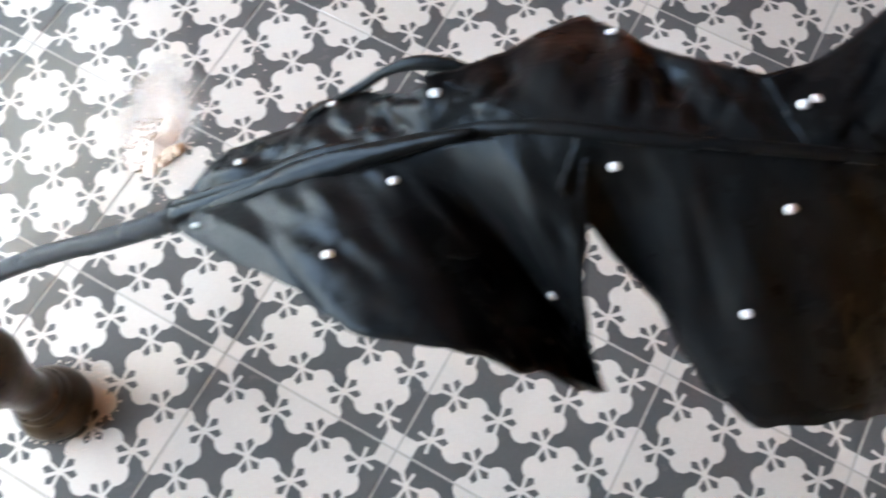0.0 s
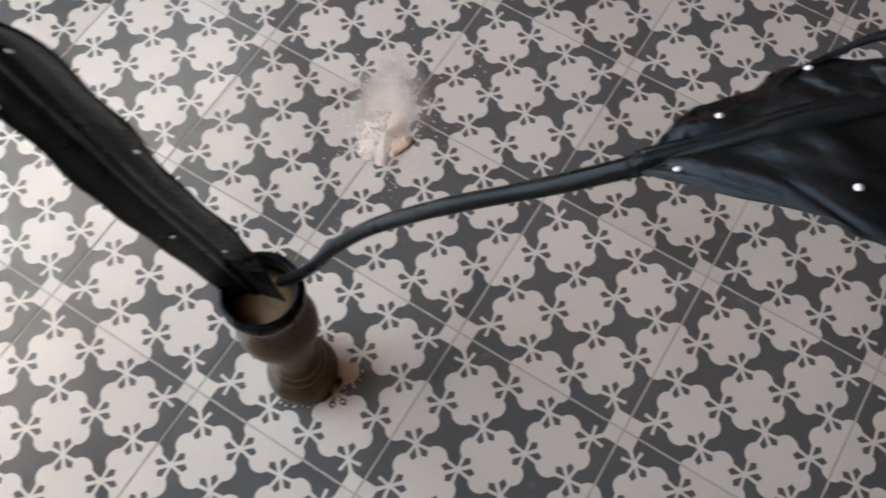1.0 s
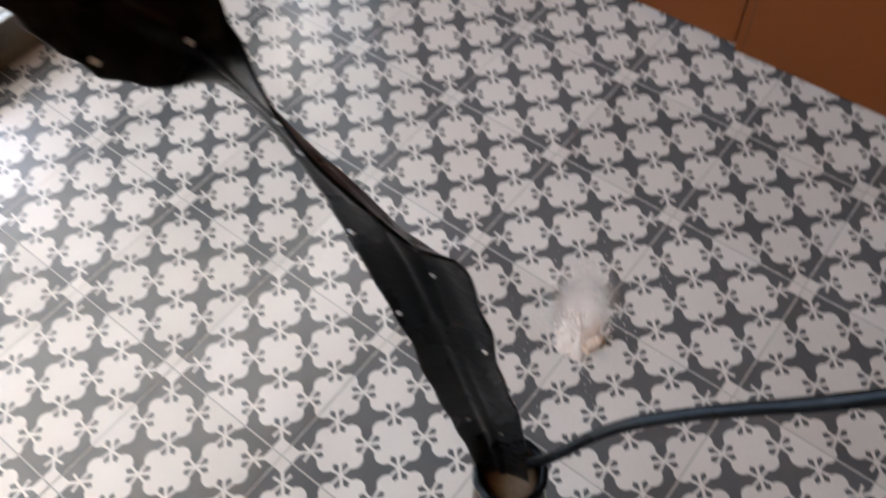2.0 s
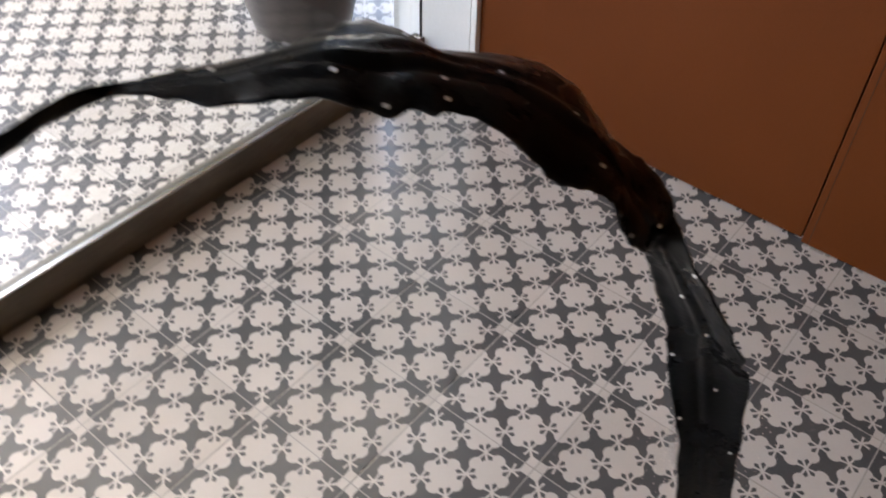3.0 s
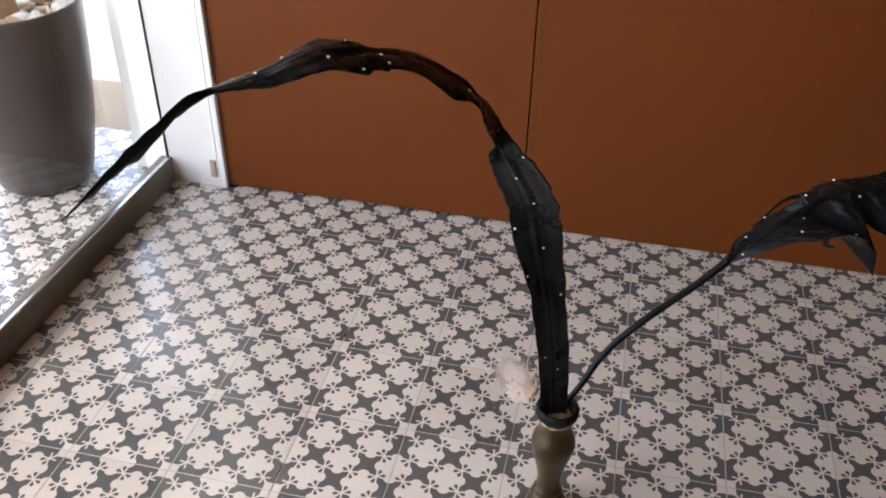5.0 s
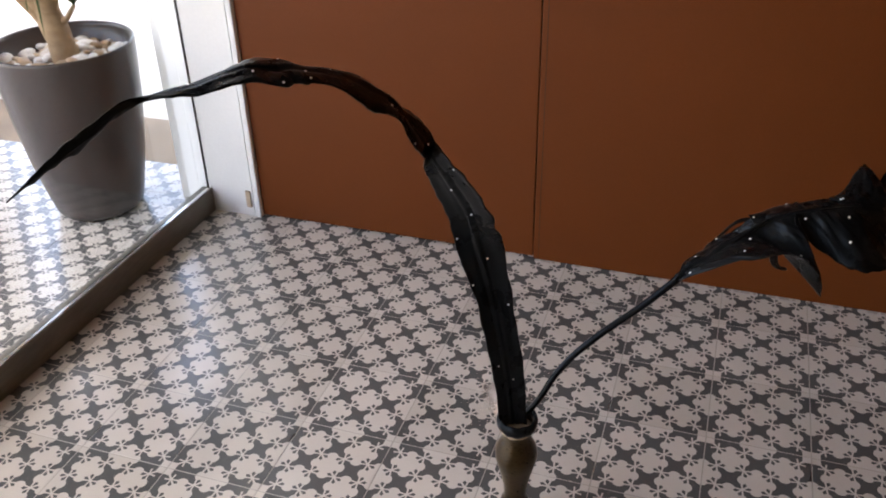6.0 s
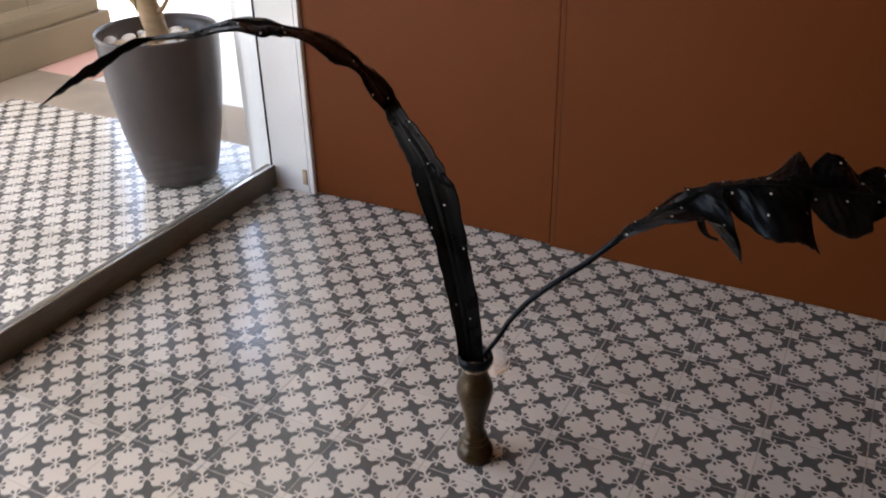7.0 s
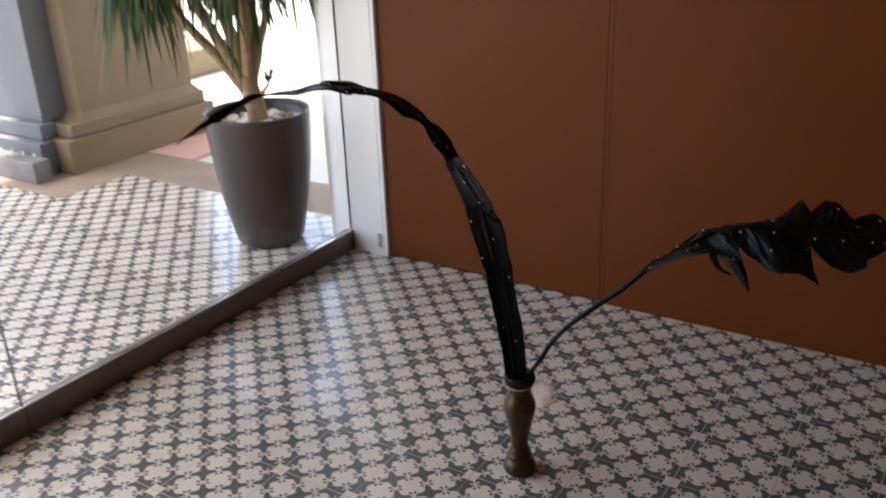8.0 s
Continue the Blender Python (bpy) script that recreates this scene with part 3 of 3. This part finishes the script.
def strap_leaf():
    qs = np.linspace(-1, 1, 29)
    rows = [[rel(strap_point(s, q)) for q in qs] for s in np.linspace(0, 1, 260)]
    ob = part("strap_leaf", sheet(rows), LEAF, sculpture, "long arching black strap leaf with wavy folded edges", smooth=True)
    thicken(ob, 0.0018)
    for s, q in STRAP_STUDS:
        p = strap_point(s, q)
        n = (strap_point(s + 0.002, q) - p).cross(strap_point(s, q + 0.02) - p).normalized()
        sign = 1 if n.dot(Vector((0.1, -0.6, 0.8))) > 0 else -1
        stud(ob, p + n * (sign * 0.0009), n * sign, 0.0017)


strap_leaf()

# the lobed leaf on its stalk
RIB = [(0.1006, -0.0073, 0.4905), (0.1492, 0.0225, 0.5284), (0.1954, 0.0481, 0.561), (0.239, 0.0654, 0.5894), (0.2868, 0.0775, 0.6035), (0.3363, 0.0974, 0.6071), (0.3891, 0.1228, 0.6012), (0.4435, 0.1564, 0.5897), (0.4983, 0.1984, 0.5744), (0.5529, 0.2486, 0.5559)]
STALK = [(-0.1139, -0.1056, 0.2338), (-0.0966, -0.0997, 0.2569), (-0.0809, -0.0905, 0.2844), (-0.0654, -0.0791, 0.3162), (-0.0433, -0.0661, 0.3488), (-0.0136, -0.0518, 0.3807), (0.0219, -0.0361, 0.4131), (0.0611, -0.0209, 0.448), (0.106, -0.0045, 0.4945)]
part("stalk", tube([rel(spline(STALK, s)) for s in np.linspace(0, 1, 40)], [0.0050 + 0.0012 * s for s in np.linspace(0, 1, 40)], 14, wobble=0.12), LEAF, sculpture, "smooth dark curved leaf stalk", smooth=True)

# lobes: stretch of the rib they grow from, and the run of their rims
NEAR_RIM_A = [(0.101, -0.0085, 0.4885), (0.1257, -0.0138, 0.5095), (0.1606, -0.0182, 0.5331), (0.1892, -0.0197, 0.5528), (0.2119, -0.0267, 0.5623), (0.2327, -0.0254, 0.5713), (0.2534, -0.0183, 0.5754), (0.2754, -0.0108, 0.5687), (0.2959, -0.0021, 0.5506), (0.3104, 0.0078, 0.5222), (0.318, 0.0196, 0.4871), (0.3133, 0.0132, 0.5179), (0.303, 0.0157, 0.5424), (0.2916, 0.0266, 0.5611), (0.2813, 0.043, 0.5752), (0.2695, 0.0588, 0.5889)]
NEAR_RIM_B = [(0.2642, 0.0509, 0.5887), (0.289, 0.0509, 0.5599), (0.3155, 0.0454, 0.5463), (0.3395, 0.0311, 0.5408), (0.3618, 0.0219, 0.5379), (0.384, 0.0297, 0.5374), (0.4052, 0.0447, 0.5334), (0.421, 0.0621, 0.5192), (0.4317, 0.0853, 0.5031), (0.424, 0.092, 0.512), (0.412, 0.104, 0.54), (0.398, 0.122, 0.566), (0.396, 0.135, 0.586)]
NEAR_RIM_C = [(0.394, 0.13, 0.586), (0.405, 0.122, 0.562), (0.432, 0.112, 0.542), (0.462, 0.112, 0.528), (0.48, 0.126, 0.522), (0.506, 0.146, 0.531), (0.5, 0.158, 0.54), (0.518, 0.176, 0.546), (0.532, 0.21, 0.552), (0.544, 0.236, 0.556)]
NEAR_LOBES = [(0, 0.40, NEAR_RIM_A), (0.385, 0.717, NEAR_RIM_B), (0.70, 0.97, NEAR_RIM_C)]
FAR_RIM_A = [(0.1, -0.006, 0.49), (0.107, 0.006, 0.503), (0.113, 0.028, 0.509), (0.135, 0.048, 0.52), (0.142, 0.064, 0.522), (0.162, 0.075, 0.536), (0.186, 0.072, 0.56), (0.206, 0.074, 0.584)]
FAR_RIM_B = [(0.196, 0.07, 0.584), (0.206, 0.082, 0.58), (0.218, 0.102, 0.576), (0.236, 0.137, 0.568), (0.255, 0.128, 0.58), (0.28, 0.121, 0.592), (0.3, 0.12, 0.6), (0.322, 0.124, 0.605)]
FAR_RIM_C = [(0.31, 0.118, 0.605), (0.328, 0.14, 0.606), (0.342, 0.172, 0.612), (0.353, 0.198, 0.623), (0.363, 0.206, 0.628), (0.37, 0.196, 0.624), (0.38, 0.17, 0.606), (0.388, 0.156, 0.601)]
FAR_RIM_D = [(0.38, 0.158, 0.602), (0.388, 0.188, 0.614), (0.402, 0.216, 0.627), (0.42, 0.226, 0.627), (0.44, 0.224, 0.617), (0.458, 0.216, 0.601), (0.47, 0.21, 0.594)]
FAR_RIM_E = [(0.458, 0.206, 0.596), (0.472, 0.236, 0.6), (0.49, 0.262, 0.6), (0.508, 0.266, 0.594), (0.528, 0.264, 0.58), (0.542, 0.258, 0.568), (0.552, 0.25, 0.557)]
FAR_LOBES = [(0, 0.35, FAR_RIM_A), (0.257, 0.61, FAR_RIM_B), (0.553, 0.77, FAR_RIM_C), (0.70, 0.906, FAR_RIM_D), (0.877, 1, FAR_RIM_E)]

LOBE_STUDS = [(NEAR_RIM_A, 0.09, 0.5), (NEAR_RIM_A, 0.51, 0.17), (NEAR_RIM_A, 0.33, 0.57), (NEAR_RIM_A, 0.75, 0.66), (NEAR_RIM_B, 0.09, 0.24), (NEAR_RIM_B, 0.44, 0.21), (NEAR_RIM_B, 0.35, 0.6), (NEAR_RIM_B, 0.7, 0.5), (NEAR_RIM_C, 0.09, 0.64), (NEAR_RIM_C, 0.35, 0.26), (NEAR_RIM_C, 0.73, 0.3), (NEAR_RIM_C, 0.86, 0.41), (FAR_RIM_A, 0.62, 0.79), (FAR_RIM_A, 0.3, 0.5), (FAR_RIM_B, 0.05, 0.64), (FAR_RIM_B, 0.52, 0.86), (FAR_RIM_B, 0.95, 0.64), (FAR_RIM_C, 0.05, 0.55), (FAR_RIM_C, 0.84, 0.75), (FAR_RIM_D, 0.5, 0.7), (FAR_RIM_D, 0.8, 0.4), (FAR_RIM_E, 0.4, 0.6), (FAR_RIM_E, 0.75, 0.5)]


def rib_frame(s):
    mid = Vector(spline(RIB, s))
    way = (Vector(spline(RIB, s + 0.01)) - Vector(spline(RIB, s - 0.01))).normalized()
    side = way.cross(Vector((0, 0, 1))).normalized()
    return mid, way, side


def lobe_point(lobe, sign, x, t):
    u0, u1, rim = lobe
    u = u0 + (u1 - u0) * x
    mid, way, side = rib_frame(min(u, 1.0))
    out = Vector(spline(rim, x))
    span = (out - mid).length
    up = way.cross(side * sign).normalized() * sign
    up = up if up.z > 0 else -up
    arch = 0.07 * span * math.sin(math.pi * min(1.0, t) ** 0.8)
    crease = noise.noise(Vector((u * 30 + 7 * sign, t * 1.4, 2.0))) * 0.006 + noise.noise(Vector((u * 75 - 5 * t, t * 2.5, 8.0))) * 0.003
    fray = out - mid
    p = mid.lerp(out, t) + fray * (0.05 * noise.noise(Vector((u * 60, sign, 3))) * t * t)
    return p + up * (arch + crease * math.sin(math.pi * min(1.0, 0.15 + 0.75 * t)) * min(1.0, span / 0.05) * min(1.0, t * 5))


def lobed_leaf():
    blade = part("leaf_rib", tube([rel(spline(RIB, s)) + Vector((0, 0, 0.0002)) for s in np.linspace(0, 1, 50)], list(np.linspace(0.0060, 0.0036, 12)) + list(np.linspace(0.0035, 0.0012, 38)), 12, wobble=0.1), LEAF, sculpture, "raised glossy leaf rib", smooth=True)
    for sign, lobes in ((1, NEAR_LOBES), (-1, FAR_LOBES)):
        for lobe in lobes:
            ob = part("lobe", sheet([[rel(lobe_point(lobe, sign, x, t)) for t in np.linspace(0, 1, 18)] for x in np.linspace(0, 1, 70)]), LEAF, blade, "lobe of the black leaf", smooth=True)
            thicken(ob, 0.0016)
            for rim, x, t in LOBE_STUDS:
                if rim is not lobe[2]:
                    continue
                p = lobe_point(lobe, sign, x, t)
                n = (lobe_point(lobe, sign, x + 0.01, t) - p).cross(lobe_point(lobe, sign, x, t + 0.01) - p).normalized()
                side = 1 if n.dot(Vector((0.1, -0.6, 0.8))) > 0 else -1
                stud(ob, p + n * (side * 0.0008), n * side, 0.0021)
    # curled finger along the rim
    arc = [(0.150, 0.066, 0.524), (0.1626, 0.0819, 0.533), (0.174, 0.090, 0.546), (0.1856, 0.0929, 0.556), (0.198, 0.0945, 0.560), (0.2093, 0.0940, 0.561)]
    rows = []
    for x in np.linspace(0, 1, 30):
        c = Vector(spline(arc, x))
        w = 0.014 * (1 - x) ** 0.7 + 0.0012
        rows.append([rel(c + Vector((-0.35, -1.0, 0.25)) * (w * q) + Vector((0, 0, 0.006 * (1 - (2 * q - 1) ** 2)))) for q in np.linspace(0, 1, 9)])
    thicken(part("finger", sheet(rows), LEAF, blade, "curled finger of leaf along the rim", smooth=True), 0.0016)
    # hanging slivers below the rib
    for top, tip, wide in (((0.2386, 0.0173, 0.5625), (0.2666, 0.0704, 0.4959), 0.0075),):
        a, b = Vector(top), Vector(tip)
        bend = Vector((-0.006, 0.004, -0.012))
        rows = []
        for s in np.linspace(0, 1, 18):
            c = a.lerp(b, s) + bend * math.sin(s * math.pi)
            w = wide * (1 - s) ** 0.7 + 0.0012
            rows.append([rel(c + Vector((0.8, 0.5, 0.1)) * (w * q) + Vector((0, 0, 0.002 * math.cos(q * 4)))) for q in np.linspace(-1, 1, 7)])
        thicken(part("sliver", sheet(rows), LEAF, blade, "narrow hanging leaf sliver", smooth=True), 0.0016)
    # folded sheath where the blade meets the stalk
    for k, (off, turn) in enumerate(((0.005, 0.3), (-0.004, -2.4), (0.001, 1.2))):
        pts = [rel(Vector(spline(RIB, s)) + Vector((0.002 * math.sin(turn + 9 * s), off, 0.006 * math.cos(turn + 7 * s)))) for s in np.linspace(0.0, 0.30, 16)]
        part("sheath_fold", tube(pts, list(np.linspace(0.0028, 0.0058, 8)) + list(np.linspace(0.0056, 0.0016, 8)), 10, wobble=0.5), LEAF, blade, smooth=True)


lobed_leaf()


# ---- powder on the floor ----
PILE = Vector((-0.201, 0.160, 0.0))


def powder():
    heap = thing("powder_heap", "small spilled heap of pale pinkish powder on the tiles", "powder", PILE)
    bm = bmesh.new()
    rows = []
    for r in np.linspace(0, 1, 26):
        row = []
        for a in np.linspace(0, math.tau, 73):
            p = Vector((math.cos(a), math.sin(a), 0))
            rim = 0.036 + 0.012 * noise.noise(p * 1.6) + 0.005 * noise.noise(p * 6)
            q = Vector((p.x * rim * r * 0.85, p.y * rim * r * 1.12, 0))
            z = 0.0062 * (1 - r) ** 1.3 * (1 + 0.22 * noise.noise(q * 60)) + 0.0008 * noise.noise(q * 420) * (1 - r)
            row.append(q + Vector((0, 0, max(z, 0.0) + 0.0006 - 0.002 * r ** 8)))
        rows.append(row)
    part("mound", sheet(rows), POWDER, heap, smooth=True)
    rp = random.Random(5)
    bm = bmesh.new()
    for k in range(130):
        a, r = rp.uniform(1.9, 4.9), 0.038 * rp.random() ** 0.6
        size = rp.uniform(0.0006, 0.0024)
        m = pose(r * math.cos(a), r * math.sin(a), max(0.0004, 0.0066 * (1 - r / 0.036)) + size * 0.3, rp.random() * 90, rp.random() * 90, rp.random() * 360) @ Matrix.Diagonal((size, size * 0.8, size * 0.6, 1))
        bmesh.ops.create_icosphere(bm, subdivisions=1, radius=1.0, matrix=m)
    lumps = part("lump_layer", bm, POWDER, heap, "crumbly powder lumps")
    lumps["kind"] = "stuff"
    bm = bmesh.new()
    uvl = bm.loops.layers.uv.verify()
    n, k = 14, 60
    along, across = Vector((-0.46, 0.89, 0)), Vector((0.89, 0.46, 0))
    grid = []
    for i in range(1, n + 1):
        ring = []
        for w in np.linspace(0, math.tau, k, endpoint=False):
            fray = 1 + 0.14 * noise.noise(Vector((math.cos(w) * 1.5, math.sin(w) * 1.5, 3)))
            p = Vector((-0.020, 0.036, 0.0007)) + along * (0.086 * i / n * math.sin(w) * fray) + across * (0.054 * i / n * math.cos(w) * fray)
            ring.append(bm.verts.new(p))
        grid.append(ring)
    for i in range(n - 1):
        for j in range(k):
            f = bm.faces.new((grid[i][j], grid[i + 1][j], grid[i + 1][(j + 1) % k], grid[i][(j + 1) % k]))
            for loop, a in zip(f.loops, (i, i + 1, i + 1, i)):
                loop[uvl].uv = ((a + 1) / n, 0)
    f = bm.faces.new(grid[0])
    stain = bmesh.new()
    for dx, dy, r in ((0.020, -0.004, 0.011), (0.026, 0.006, 0.008), (0.014, -0.012, 0.007), (0.022, -0.014, 0.005)):
        bmesh.ops.create_icosphere(stain, subdivisions=3, radius=1.0, matrix=Matrix.Translation((dx, dy, 0.0012)) @ Matrix.Diagonal((r * 0.9, r * 1.15, 0.0022, 1)))
    for v in stain.verts:
        v.co += Vector((1, 1, 0.6)) * (0.0022 * noise.noise(v.co * 380))
    part("tan_crumbs", stain, TAN_POWDER, heap, "tan brown crumbs at the side of the heap", smooth=True)
    part("dust_film", bm, DUST, heap, "thin dust thrown out round the heap")
    bm = bmesh.new()
    for q in range(420):
        a, r = rp.random() * math.tau, 0.03 + 0.10 * rp.random() ** 2
        x, y, sz = r * math.cos(a) * 0.9, 0.02 + r * math.sin(a) * 1.15, rp.uniform(0.0003, 0.0009)
        box((x - sz, y - sz * 0.7, 0), (x + sz, y + sz * 0.7, sz), bm=bm)
    grains = part("grain_layer", bm, POWDER, heap, "scattered powder grains")
    grains["kind"] = "stuff"


powder()
bm = bmesh.new()
rp = random.Random(12)
for q in range(160):
    a, r = rp.random() * math.tau, 0.034 + 0.016 * rp.random() ** 1.5
    sz = rp.uniform(0.0005, 0.0016)
    bmesh.ops.create_icosphere(bm, subdivisions=1, radius=sz, matrix=Matrix.Translation((BASE.x + 0.010 + r * math.cos(a), BASE.y + 0.006 + r * math.sin(a), sz * 0.5)))
tagged(part("powder_crumbs", bm, POWDER), "pale powder crumbs round the foot of the sculpture", "powder", kind="stuff")

# ---- tiled floor ----
floor = tagged(part("floor", box((-4.6, ROOM_Y - 0.1, -0.024), (ROOM_X + 0.1, 0.984, -0.0007)), GROUT), "floor of patterned grey and cream cement tiles with pale joints", "floor", kind="structure")


def tile_mesh():
    bm = bmesh.new()
    box((-0.0989, -0.0989, -0.010), (0.0989, 0.0989, 0.0), bm=bm)
    top = [e for e in bm.edges if all(v.co.z > -0.001 for v in e.verts)]
    bmesh.ops.bevel(bm, geom=top, offset=0.0003, segments=1, affect="EDGES")
    me = bpy.data.meshes.new("tile")
    bm.to_mesh(me)
    bm.free()
    me.materials.append(TILE)
    return me


TILE_MESH = tile_mesh()
rt = random.Random(21)


def lay(name, i, j):
    t = new(name, TILE_MESH)
    t.location = (0.1 + 0.2 * i, 0.1 + 0.2 * j, rt.uniform(-0.0003, 0.0))
    t.rotation_euler = (0, 0, rt.choice((0, 1, 2, 3)) * math.pi / 2)
    t.parent = floor
    return t


near = set()
for i in range(-15, 8):
    for j in range(-6, 5):
        if (i >= -7 and j > 3) or (i < -7 and j < -4) or (i < -14 and j > 2):
            continue
        near.add((i, j))
        lay("tile", i, j)
rest = bmesh.new()
for i in range(-21, 17):
    for j in range(-22, 4):
        if (i, j) not in near and not (i < -14 and j > 2):
            box((0.2 * i - 0.0989, 0.2 * j - 0.0989, -0.010), (0.2 * i + 0.0989, 0.2 * j + 0.0989, -0.0001), bm=rest)
far_tiles = part("far_tiles", rest, TILE, floor)
far_tiles.location = (0.1, 0.1, 0)
far_tiles["kind"] = "stuff"
